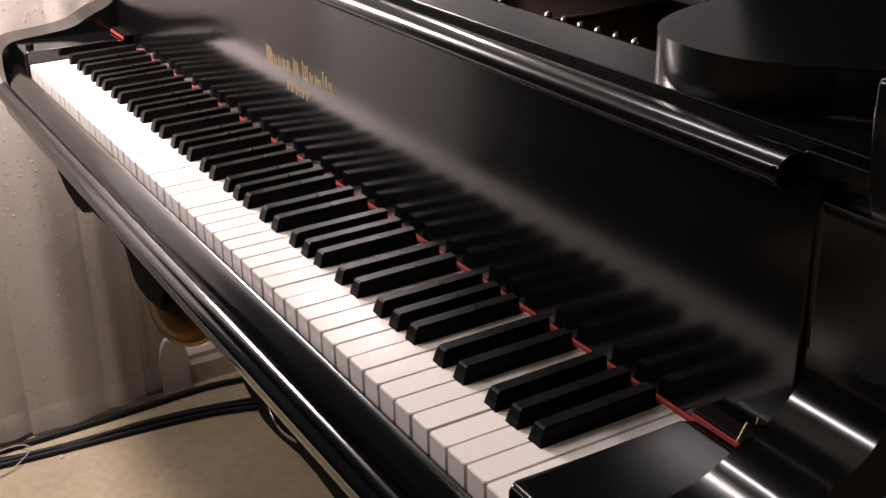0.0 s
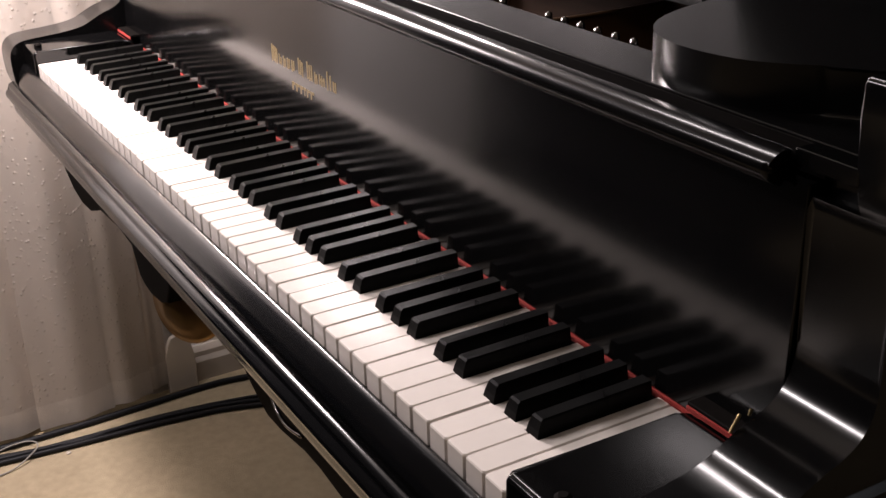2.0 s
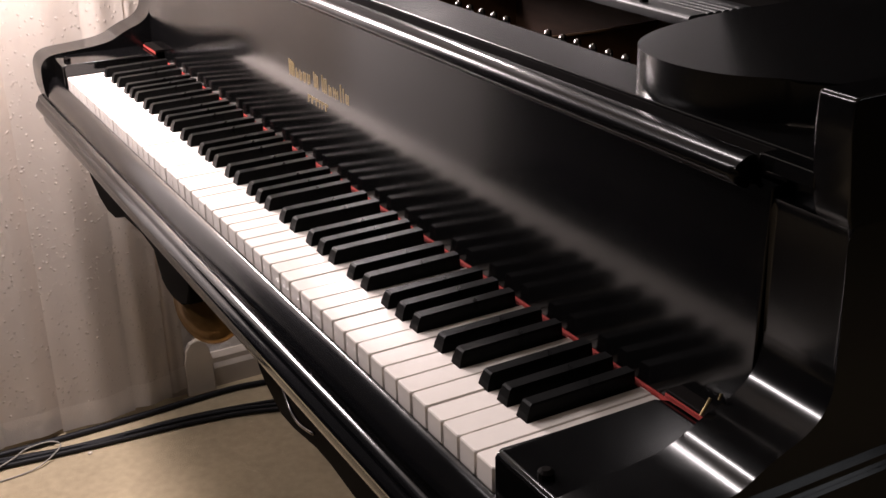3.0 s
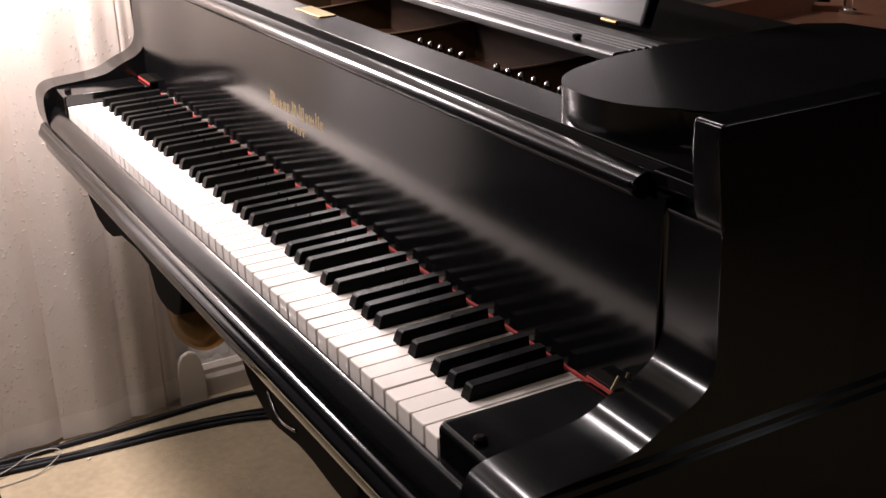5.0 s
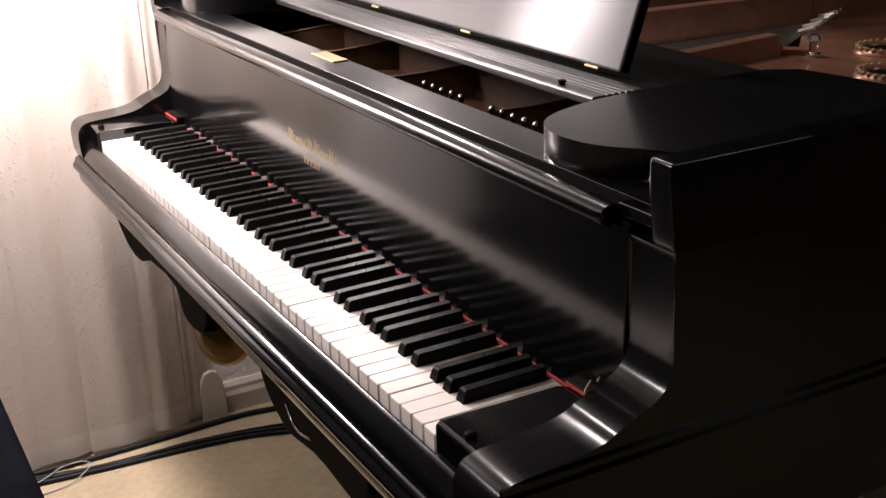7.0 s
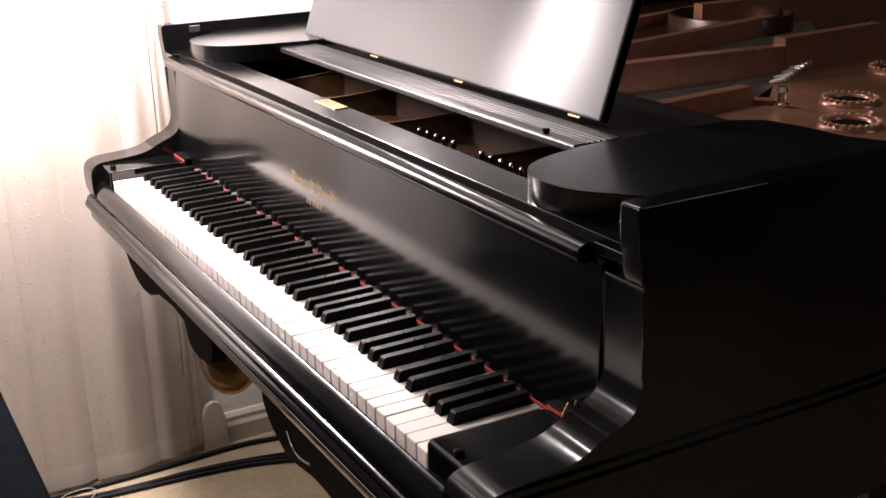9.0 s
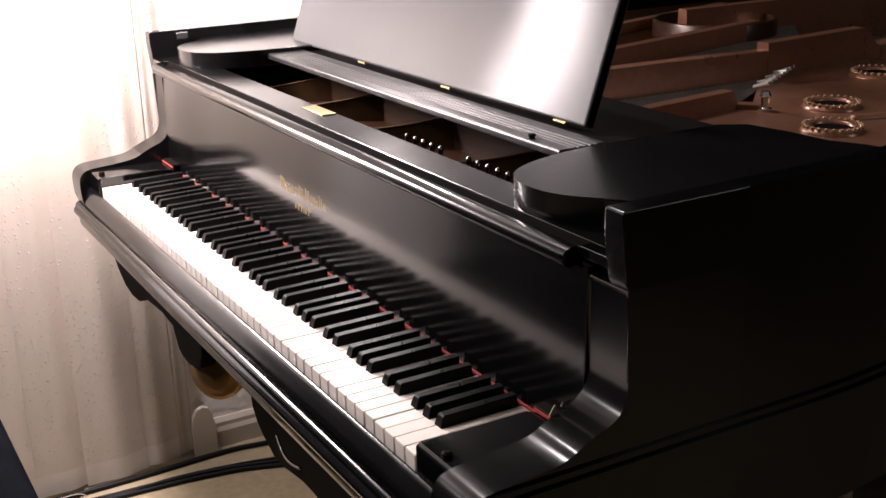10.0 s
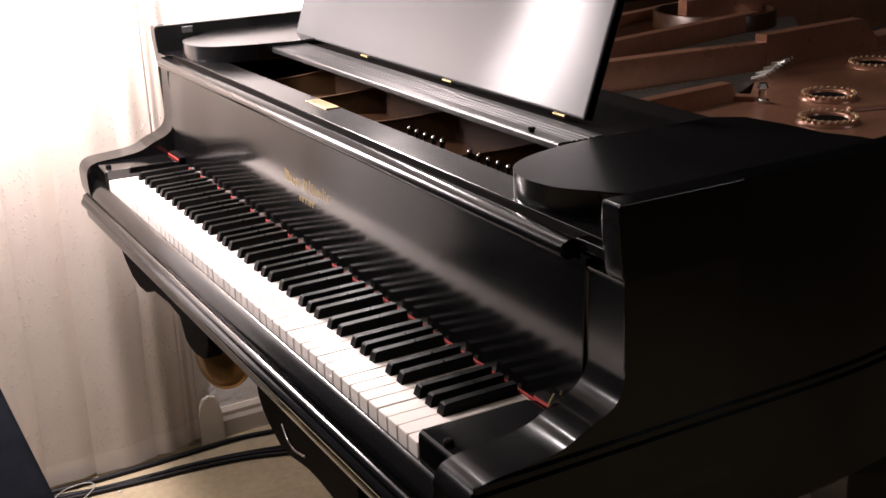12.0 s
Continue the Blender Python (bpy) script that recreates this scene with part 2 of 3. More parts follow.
# ---- vertical blind ----
def blind():
    ob = thing("vertical_blind", "white embossed vinyl vertical blind with overlapping slats", "blind", (-0.235, 0, 0.0))
    part("headrail", box(-0.04, 0.04, -0.28, 0.22, 2.30, 2.36, 0.004), M_TRIM, ob)
    edges = (-0.258, -0.169, -0.058, 0.070, 0.145, 0.182)
    for i, (y0, y1) in enumerate(zip(edges, edges[1:])):
        y1 += 0.010
        low = (0.010, 0.010, 0.013, 0.017, 0.021)[i]
        n, bm, cols = 16, bmesh.new(), []
        for k in range(n + 1):
            u = k / n
            wave = 0.007 * math.sin(math.pi * u) + 0.0022 * math.sin(3.3 * math.pi * u + i)
            x = wave + (0.004, -0.006, 0.003, -0.004, -0.018)[i] - 0.006 * u
            cols.append([bm.verts.new((x, y0 + u * (y1 - y0), z)) for z in (low, low + 0.052, low + 0.054, 0.5, 1.0, 2.30)])
        places = [c[0].co.copy() for c in cols]
        for a, b in zip(cols, cols[1:]):
            for j in range(5):
                bm.faces.new((a[j], b[j], b[j + 1], a[j + 1]))
        bmesh.ops.solidify(bm, geom=bm.faces[:], thickness=0.0012)
        slat = part("slat", bm, M_BLIND, ob, smooth=True)
        slat.data.set_sharp_from_angle(angle=radians(30))
        bm = bmesh.new()
        row = [[bm.verts.new((c.x + 0.0022, c.y, z)) for z in (low + 0.001, low + 0.050)] for c in places]
        for a, b in zip(row, row[1:]):
            bm.faces.new((a[0], b[0], b[1], a[1]))
        bmesh.ops.solidify(bm, geom=bm.faces[:], thickness=0.001)
        part("hem", bm, M_HEM, slat, "stitched weighted hem", smooth=True).data.set_sharp_from_angle(angle=radians(30))
    return ob


blind()


def bead_chain():
    ob = thing("bead_chain", "cream beaded pull chain of the blind, hanging in a loop", "chain", (-0.235, 0.190, 0.0))
    for dy in (0.0, 0.022):
        bm = bmesh.new()
        for i in range(150):
            bmesh.ops.create_icosphere(bm, subdivisions=1, radius=0.0036, matrix=Matrix.Translation((0.004 * math.sin(i * 0.3), dy, 0.85 + i * 0.0096)))
        part("beads", bm, M_BEAD, ob, smooth=True)


bead_chain()

# ---- the grand piano ----
PIANO = thing("grand_piano", "black lacquered grand piano with open fallboard and worn satin finish", "piano", (0.6, 0.6, 0.0))
PIANO.location = (0, 0, 0)
W = 0.0235
XL, XR = -0.073, 1.295
KEY_Z = 0.73
SHARPS = {}
for n in range(1, 52):
    # boundary n lies below white key n; letters run from A
    letter = "ABCDEFG"[(n - 1) % 7]
    if letter in "ACDFG":
        SHARPS[n] = n * W + {"A": 0.0030, "C": -0.0026, "D": 0.0026, "F": -0.0032, "G": 0.0}[letter]


def keyboard():
    base = part("keyboard", box(-0.002, 52 * W + 0.002, 0.004, 0.165, KEY_Z - 0.05, KEY_Z - 0.021), M_DARK, PIANO, "key frame under the keys")
    half, shapes = 0.0068, {}
    for i in range(52):
        left, right = 0.0005, W - 0.0005
        cl = SHARPS[i] + half + 0.0006 - i * W if i in SHARPS else left
        cr = SHARPS[i + 1] - half - 0.0006 - i * W if i + 1 in SHARPS else right
        key = (round(cl, 5), round(cr, 5))
        if key not in shapes:
            bm = bmesh.new()
            r, y1 = 0.0016, 0.1500
            out = [(left + r, 0), (right - r, 0), (right, r)]
            out += [(right, 0.0495), (cr, 0.0495)] if cr < right else []
            out += [(cr, y1), (cl, y1)]
            out += [(cl, 0.0495), (left, 0.0495)] if cl > left else []
            out += [(left, r)]
            rings = []
            for inset, z in ((0.0, -0.0195), (0.0, -0.0011), (0.0007, 0.0)):
                ring = []
                for x, y in out:
                    sx = inset if x < (left + right) / 2 else -inset
                    sy = inset if y < 0.04 else 0.0
                    ring.append(bm.verts.new((x + sx, y + sy, z)))
                rings.append(ring)
            n = len(out)
            for a, b in zip(rings, rings[1:]):
                for k in range(n):
                    bm.faces.new((a[k], a[(k + 1) % n], b[(k + 1) % n], b[k]))
            bm.faces.new(rings[-1])
            bm.faces.new(list(reversed(rings[0])))
            bmesh.ops.recalc_face_normals(bm, faces=bm.faces)
            me = bpy.data.meshes.new("white_key")
            bm.to_mesh(me)
            bm.free()
            me.materials.append(M_IVORY)
            shapes[key] = me
        ob = new("white_key", shapes[key])
        ob.parent = base
        ob.location = (i * W, random.uniform(-0.0003, 0.0003), KEY_Z + random.uniform(-0.0004, 0.0004))
    bm = bmesh.new()
    rows = []
    for y, z, hw in ((0.0, 0.0, 0.0068), (0.0012, 0.005, 0.0062), (0.0038, 0.0113, 0.0053), (0.0056, 0.0128, 0.0048), (0.0955, 0.0135, 0.0048)):
        rows.append((y, z, hw))
    top = [[bm.verts.new((-hw, y, z)), bm.verts.new((hw, y, z))] for y, z, hw in rows]
    side = [[bm.verts.new((-0.0053, 0.0955, 0.0118)), bm.verts.new((0.0053, 0.0955, 0.0118))], [bm.verts.new((-0.0068, 0.0955, -0.004)), bm.verts.new((0.0068, 0.0955, -0.004))],
            [bm.verts.new((-0.0068, 0, -0.004)), bm.verts.new((0.0068, 0, -0.004))]]
    for a, b in zip(top, top[1:]):
        bm.faces.new((a[0], a[1], b[1], b[0]))
    bm.faces.new((top[4][0], top[4][1], side[0][1], side[0][0]))
    bm.faces.new((side[0][0], side[0][1], side[1][1], side[1][0]))
    bm.faces.new((side[2][0], side[2][1], top[0][1], top[0][0]))
    for s in (0, 1):
        bm.faces.new((side[2][s], top[0][s], top[1][s], top[2][s], side[0][s], side[1][s]))
        bm.faces.new((top[2][s], top[3][s], top[4][s], side[0][s]))
    bmesh.ops.recalc_face_normals(bm, faces=bm.faces)
    me = bpy.data.meshes.new("black_key")
    bm.to_mesh(me)
    bm.free()
    me.materials.append(M_EBONY)
    for n, x in SHARPS.items():
        ob = new("black_key", me)
        ob.parent = base
        ob.location = (x, 0.050, KEY_Z)


keyboard()

ARM = [(-0.018, 0.679)] + spline([(-0.022, 0.692), (-0.0235, 0.715), (-0.0225, 0.732), (-0.0165, 0.7430), (-0.006, 0.7490), (0.010, 0.7515), (0.040, 0.7535), (0.070, 0.7565), (0.090, 0.7610), (0.105, 0.7685),
                                  (0.120, 0.7755), (0.134, 0.7805), (0.1450, 0.7870), (0.1530, 0.7965), (0.1570, 0.8085), (0.158, 0.822)], 4) + [(0.158, 0.905), (0.1565, 0.9125), (0.30, 0.9125), (0.30, 0.662)]


def arms():
    for a, b, ua, ub, name in ((XR, 1.357, 1.329, 1.357, "right"), (-0.135, XL, -0.135, -0.107, "left")):
        bm = prism(ARM, "x", a, b, 0.003, 2, keep=lambda p, q: max(p.y, q.y) < 0.29)
        arm = part("cheek", bm, M_CHEEK, PIANO, "curved black cheek with scrolled front", smooth=True)
        crisp(arm, 50)
        up = [(0.1565, 0.9125), (0.1535, 0.920), (0.1515, 0.940), (0.1490, 0.970), (0.1485, 0.986), (0.1500, 0.9893), (0.1535, 0.990), (0.300, 0.990), (0.300, 0.9125)]
        top = part("cheek_top", prism(up, "x", ua, ub, 0.002, 2, keep=lambda p, q: (min(p.y, q.y) < 0.29 and max(p.z, q.z) > 0.914)), M_SATIN, PIANO, smooth=True)
        crisp(top, 50)
        k = (1.2265, XR) if name == "right" else (XL, -0.0035)
        blk = [(-0.003, 0.66), (-0.003, 0.7435), (-0.001, 0.7468), (0.003, 0.7475), (0.128, 0.7475), (0.140, 0.743), (0.148, 0.735), (0.148, 0.66)]
        crisp(part("key_block", prism(blk, "x", k[0], k[1], 0.0032, 3), M_LACQUER, PIANO, smooth=True), 60)
        screw = lathe([(0.0, 0.0), (0.0055, 0.0), (0.0055, 0.004), (0.003, 0.006), (0.0, 0.006)], 12, ((k[0] + k[1]) / 2 + 0.008, 0.010, 0.7475))
        part("screw", screw, M_DARK, PIANO)


arms()


def front():
    slip = [(-0.0020, 0.680), (-0.0020, 0.7140), (-0.0032, 0.7156), (-0.0062, 0.7156), (-0.010, 0.7120), (-0.0135, 0.7060), (-0.0165, 0.6985), (-0.0182, 0.691), (-0.0185, 0.686), (-0.0178, 0.680)]
    ob = part("keyslip", prism(slip, "x", XL, XR, 0.001, 1), M_CHEEK, PIANO, smooth=True)
    crisp(ob, 50)
    bed = [(-0.004, 0.624), (-0.014, 0.625), (-0.0185, 0.629), (-0.0205, 0.636), (-0.0205, 0.648), (-0.0225, 0.6505), (-0.0265, 0.6525), (-0.0295, 0.6565), (-0.030, 0.661), (-0.0285, 0.6655), (-0.0255, 0.668),
           (-0.0240, 0.6695), (-0.0245, 0.6725), (-0.0235, 0.6755), (-0.0205, 0.6775), (-0.0165, 0.679), (-0.004, 0.679)]
    ob = part("keybed_moulding", prism(bed, "x", -0.130, 1.353, 0.001, 1), M_LACQUER, PIANO, smooth=True)
    crisp(ob, 50)
    part("keybed", box(-0.127, 1.350, -0.003, 0.42, 0.618, 0.677), M_DARK, PIANO)


front()


def fallboard():
    prof = [(0.1520, 0.7335), (0.1570, 0.9185), (0.168, 0.9185), (0.168, 0.7335)]
    fb = part("fallboard", prism(prof, "x", XL + 0.0012, XR - 0.0012, 0.0015, 2), M_FALL, PIANO, "open polished black fallboard", smooth=True)
    crisp(fb, 50)
    lip = [(0.1485 + 0.0150 * math.cos(radians(a)), 0.9275 + 0.0105 * math.sin(radians(a))) for a in range(270, 65, -8)] + [(0.1580, 0.9330), (0.1600, 0.9265), (0.1610, 0.9188), (0.157, 0.9188)]
    part("lip", prism(lip, "x", XL + 0.012, XR - 0.012, 0.005, 3), M_LIP, fb, "rounded front lip", smooth=True).data.set_sharp_from_angle(angle=radians(60))
    # plain gold shapes where the maker's mark stands
    def bar(bm, x0, x1, z0, z1):
        y = 0.1532 + ((z0 + z1) / 2 - 0.7335) * 0.027
        x0, x1 = 0.512 + (x0 - 0.525) * 0.90, 0.512 + (x1 - 0.525) * 0.90
        bmesh.ops.create_cube(bm, size=1, matrix=Matrix.Translation(((x0 + x1) / 2, y, (z0 + z1) / 2)) @ Matrix.Diagonal((x1 - x0, 0.003, z1 - z0, 1)))
    x = 0.525
    for w, h in ((0.020, 1.0), (0.010, 0.62), (0.009, 0.62), (0.010, 0.62), (0.011, 0.62), (0, 0), (0.016, 0.95), (0, 0), (0.018, 1.0), (0.010, 0.62), (0.018, 0.62), (0.005, 1.0), (0.005, 0.85), (0.011, 0.62)):
        if w:
            z0, z1 = 0.8225, 0.8225 + 0.019 * h
            bm = bmesh.new()
            strokes = max(1, round(w / 0.0055))
            for k in range(strokes):
                step = w / strokes
                cut = random.uniform(0.0, 0.0035) if k else 0.0
                bar(bm, x + step * k, x + step * k + 0.0030, z0 + random.uniform(-0.0008, 0.0012), z1 - cut)
                if k:
                    zz = random.choice((z0 + 0.001, z1 - 0.005, (z0 + z1) / 2))
                    bar(bm, x + step * (k - 1) + 0.0028, x + step * k + 0.0002, zz, zz + 0.0019)
            part("gold_shape", bm, M_GOLD, fb, "worn gold leaf shape")
            x += w + 0.0028
        else:
            x += 0.006
    xs = 0.585
    for w in (0.008, 0.010, 0.008, 0.004, 0.008, 0.009):
        bm = bmesh.new()
        bar(bm, xs, xs + w * 0.35, 0.8020, 0.8110)
        bar(bm, xs + w * 0.30, xs + w, 0.8080, 0.8108)
        part("gold_shape", bm, M_GOLD, fb, "worn gold leaf shape")
        xs += w + 0.003
    felt = [(0.1504, 0.7285), (0.1500, 0.7318), (0.1506, 0.7332), (0.1525, 0.7334), (0.1525, 0.7295)]
    part("felt_strip", prism(felt, "x", -0.002, 1.2245), M_RED, PIANO, "red felt strip behind the keys")
    over = [(0.1381, 0.7450), (0.1378, 0.7482), (0.1381, 0.7488), (0.1389, 0.7488), (0.1389, 0.7450)]
    foot = [(0.1390, 0.7478), (0.1390, 0.7505), (0.1397, 0.7512), (0.1530, 0.7512), (0.1530, 0.7478)]
    for a, b in ((XL + 0.004, -0.004), (1.2270, XR - 0.004)):
        part("felt_strip", prism(over, "x", a, b), M_RED, PIANO, "red felt strip over the key block")
        part("foot", prism(foot, "x", a, b), M_DARK, fb)
    pin = tube([(XR - 0.0022, 0.1125, 0.7720), (XR - 0.0022, 0.1195, 0.7825)], 0.0011, 8)
    part("hinge_pin", tube([(XR - 0.0022, 0.1270, 0.7790), (XR - 0.0022, 0.1285, 0.7830)], 0.0011, 8, bm=pin), M_BRASS, PIANO, "small brass fallboard pin")


fallboard()


def stretcher():
    prof = [(0.168, 0.885), (0.168, 0.9393), (0.1687, 0.940), (0.2205, 0.940), (0.2225, 0.938), (0.2225, 0.885)]
    part("stretcher", prism(prof, "x", XL - 0.03, XR + 0.03), M_SATIN, PIANO, "flat black front rail over the fallboard")
    # added black strip: paints the shade in the gap between rail and lip
    part("rail_edge", box(XL, XR, 0.1664, 0.1678, 0.920, 0.9382), M_DARK, PIANO)
    part("serial_plate", box(0.513, 0.589, 0.197, 0.2195, 0.940, 0.9415, 0.0004, 1), M_BRASS, PIANO, "small brass plate on the rail")
    for s in (0, 1):
        x0, x1 = (XR - 0.010, XR + 0.036) if s else (XL - 0.036, XL + 0.010)
        part("lock_bracket", box(x0, x1, 0.1515, 0.168, 0.9290, 0.9395, 0.0012), M_LACQUER, PIANO)


stretcher()


def wings():
    right = [(1.331, 0.252), (1.300, 0.236)]
    right += spline([(1.2556, 0.2075), (1.2388, 0.1915), (1.2160, 0.1765), (1.1889, 0.1695), (1.1620, 0.1690), (1.1370, 0.1755), (1.1150, 0.1900), (1.0980, 0.2130), (1.0860, 0.2420), (1.0760, 0.2800)], 3)
    right += [(1.0700, 0.3300), (1.0700, 0.5150), (1.0930, 0.5480), (1.1530, 0.5560), (1.2120, 0.5560), (1.2500, 0.5800), (1.3080, 0.5900), (1.331, 0.50)]
    ob = part("side_shelf", prism(right, "z", 0.940, 0.970, 0.003, 2), M_WING, PIANO, "black side shelf with rounded front", smooth=True)
    crisp(ob, 50)
    left = [(1.222 - x - 0.028 * (x < 1.30), y) for x, y in right]
    ob = part("side_shelf", prism(left, "z", 0.940, 0.970, 0.003, 2), M_WING, PIANO, "black side shelf with rounded front", smooth=True)
    crisp(ob, 50)


wings()

for y in (0.20, 0.46):
    part("hinge_plate", box(-0.0990, -0.0955, y, y + 0.022, 0.973, 0.986, 0.001, 1), M_STEEL, PIANO, "small steel lid hinge plate")


def desk():
    prof = [(0.300, 0.953), (0.300, 0.959)] + [(0.3035 - 0.0035 * math.cos(radians(a)), 0.959 + 0.0035 * math.sin(radians(a))) for a in (20, 45, 70, 90)]
    prof += [(0.3190, 0.9625)]
    for y in (0.3240, 0.3325, 0.3410, 0.3495):
        prof += [(y - 0.0038 * math.cos(radians(a)), 0.9612 + 0.0017 * math.sin(radians(a))) for a in range(0, 181, 30)]
    prof += [(0.3560, 0.9625), (0.3680, 0.9625), (0.3690, 0.953)]
    part("desk_shelf", prism(prof, "x", 0.030, 1.040), M_SHELF, PIANO, "reeded black shelf before the music desk", smooth=True).data.set_sharp_from_angle(angle=radians(35))
    part("desk_base", box(0.040, 1.035, 0.3695, 0.545, 0.948, 0.9585), M_DARK, PIANO)
    lean = radians(19)
    m = Matrix.Translation((0, 0.385, 0.9670)) @ Matrix.Rotation(-lean, 4, "X")
    bm = box(0.030, 0.975, 0.0, 0.016, 0.0, 0.240, 0.003)
    bm.transform(m)
    uv = bm.loops.layers.uv.new("brushing")
    for f in bm.faces:
        for loop in f.loops:
            loop[uv].uv = (loop.vert.co.z, loop.vert.co.x)
    d = part("music_desk", bm, M_DESK, PIANO, "tall plain black music desk leaning back")
    for x in (0.049, 0.332, 0.618, 0.914):
        bm = box(x, x + 0.026, 0.3790, 0.3850, 0.9650, 0.9668, 0.0006, 1)
        bmesh.ops.create_cone(bm, cap_ends=True, segments=10, radius1=0.0022, radius2=0.0022, depth=0.026, matrix=Matrix.Translation((x + 0.013, 0.3815, 0.9660)) @ Matrix.Rotation(radians(90), 4, "Y"))
        part("hinge", bm, M_BRASS, d, "brass butt hinge")
    bm = lathe([(0.0, 0), (0.0045, 0.0), (0.0035, 0.002), (0.005, 0.0035), (0.0045, 0.006), (0.0, 0.007)], 12, (0.971, 0.3085, 0.9622))
    part("knob", bm, M_DARK, PIANO)


desk()

RIM = spline([(1.357, 0.30), (1.357, 0.42), (1.350, 0.52), (1.325, 0.66), (1.255, 0.81), (1.13, 1.02), (1.00, 1.30), (0.86, 1.60), (0.74, 1.86), (0.58, 2.08), (0.36, 2.18), (0.10, 2.15), (-0.08, 2.00), (-0.135, 1.75), (-0.135, 0.30)], 5)


def offset_curve(path, d):
    out = []
    for i, p in enumerate(path):
        a, b = Vector(path[max(i - 1, 0)]), Vector(path[min(i + 1, len(path) - 1)])
        t = (b - a).normalized()
        out.append((p[0] - t.y * d, p[1] + t.x * d))
    return out


def band(path, d0, d1, z0, z1, bevel=0.0):
    outer, inner = offset_curve(path, d0), offset_curve(path, d1)
    bm = bmesh.new()
    rings = [[bm.verts.new((*o, z0)), bm.verts.new((*o, z1)), bm.verts.new((*i, z1)), bm.verts.new((*i, z0))] for o, i in zip(outer, inner)]
    for a, b in zip(rings, rings[1:]):
        for k in range(4):
            bm.faces.new((a[k], a[(k + 1) % 4], b[(k + 1) % 4], b[k]))
    ends = (bm.faces.new(rings[0]), bm.faces.new(list(reversed(rings[-1]))))
    if bevel:
        es = [e for e in bm.edges if len(e.link_faces) == 2 and abs(e.calc_face_angle(0)) > 1.2 and all(len(f.verts) == 4 and f not in ends for f in e.link_faces)]
        bmesh.ops.bevel(bm, geom=es, offset=bevel, segments=2, affect="EDGES")
    return bm


def case():
    ob = part("rim", band(RIM, 0.0, 0.028, 0.662, 0.990), M_LACQUER, PIANO, "bent black outer rim", smooth=True)
    crisp(ob, 50)
    low = [(1.357, -0.015), (1.357, 0.15)] + RIM
    for out, z0, z1 in ((-0.008, 0.688, 0.741), (-0.004, 0.7412, 0.7495)):
        crisp(part("rim_moulding", band(low, out, 0.0, z0, z1, 0.0016), M_LACQUER, PIANO, smooth=True), 50)
    ob = part("bed_moulding", band([(1.353, -0.010), (1.353, 0.15)] + RIM, 0.004, 0.03, 0.600, 0.6615, 0.002), M_LACQUER, PIANO, smooth=True)
    crisp(ob, 50)
    inner = offset_curve(RIM, 0.046)
    bm = bmesh.new()
    bm.faces.new([bm.verts.new((*p, 0.825)) for p in inner])
    bmesh.ops.solidify(bm, geom=bm.faces[:], thickness=0.012)
    part("soundboard", bm, M_SOUND, PIANO)


case()


def strut(p, q, width, z0, z1, run=0.05, low=None):
    """A cast rib from plan point p to q with crisp top edges, that sinks to a lower height at its far end."""
    a, b = Vector((*p, 0)), Vector((*q, 0))
    d = (b - a).normalized()
    n, length = Vector((-d.y, d.x, 0)), (b - a).length
    low = z0 + 0.002 if low is None else low
    bm, rings = bmesh.new(), []
    steps = [(0, 1.0), (length - run, 1.0)] + [(length - run + run * k / 8, 0.5 + 0.5 * math.cos(math.pi * k / 8)) for k in range(1, 9)]
    for along, h in steps:
        top = low + (z1 - low) * h
        r = min(0.0022, (top - z0) * 0.8)
        w = width / 2
        ring = []
        for u, z in ((-w - 0.004, z0), (-w, top - r), (-w + r * 0.3, top - r * 0.3), (-w + r, top), (w - r, top), (w - r * 0.3, top - r * 0.3), (w, top - r), (w + 0.004, z0)):
            ring.append(bm.verts.new(a + d * along + n * u + Vector((0, 0, z))))
        rings.append(ring)
    for f, g in zip(rings, rings[1:]):
        for k in range(8):
            bm.faces.new((f[k], f[(k + 1) % 8], g[(k + 1) % 8], g[k]))
    bm.faces.new(rings[0])
    bm.faces.new(list(reversed(rings[-1])))
    return bm


def bead_mesh():
    bm = bmesh.new()
    bmesh.ops.create_icosphere(bm, subdivisions=1, radius=0.0033)
    me = bpy.data.meshes.new("bead")
    bm.to_mesh(me)
    bm.free()
    me.materials.append(M_BEADED)
    return me


BEAD_MESH = bead_mesh()


def hole_ring(x, y, z, r):
    """A sound hole: raised collar with a beaded edge round a disc of painted shade."""
    bm = lathe([(r * 0.62, -0.004), (r * 0.62, 0.006), (r * 0.72, 0.009), (r * 0.86, 0.007), (r, 0.0), (r, -0.004)], 32, (x, y, z))
    ring = part("sound_hole", bm, M_BRONZE, PIANO, "raised beaded ring round a plate hole", smooth=True)
    n = 24
    for k in range(n):
        a = k * math.tau / n
        ob = new("bead", BEAD_MESH)
        ob.parent = ring
        ob.location = (x + r * 0.86 * math.cos(a), y + r * 0.86 * math.sin(a), z + 0.008)
    # no hole is cut: a near-black disc stands for the darkness inside
    part("opening", lathe([(0.001, 0.002), (r * 0.60, 0.002), (r * 0.60, 0.004), (0.001, 0.004)], 24, (x, y, z)), M_DARK, ring)


def harp():
    inner = offset_curve(RIM, 0.05)
    bm = bmesh.new()
    web = [(0.896, 0.58), (0.881, 0.757), (0.785, 0.860), (0.625, 1.120), (0.565, 1.40), (0.50, 1.80)]
    side = [p for p in inner if p[0] > 0.70 and p[1] > 0.62]
    prism(list(reversed(web)) + side, "z", 0.918, 0.930, bm=bm)
    return part("harp_plate", bm, M_BRONZE, PIANO, "bronze-painted cast iron plate with ribs")


HARP = harp()


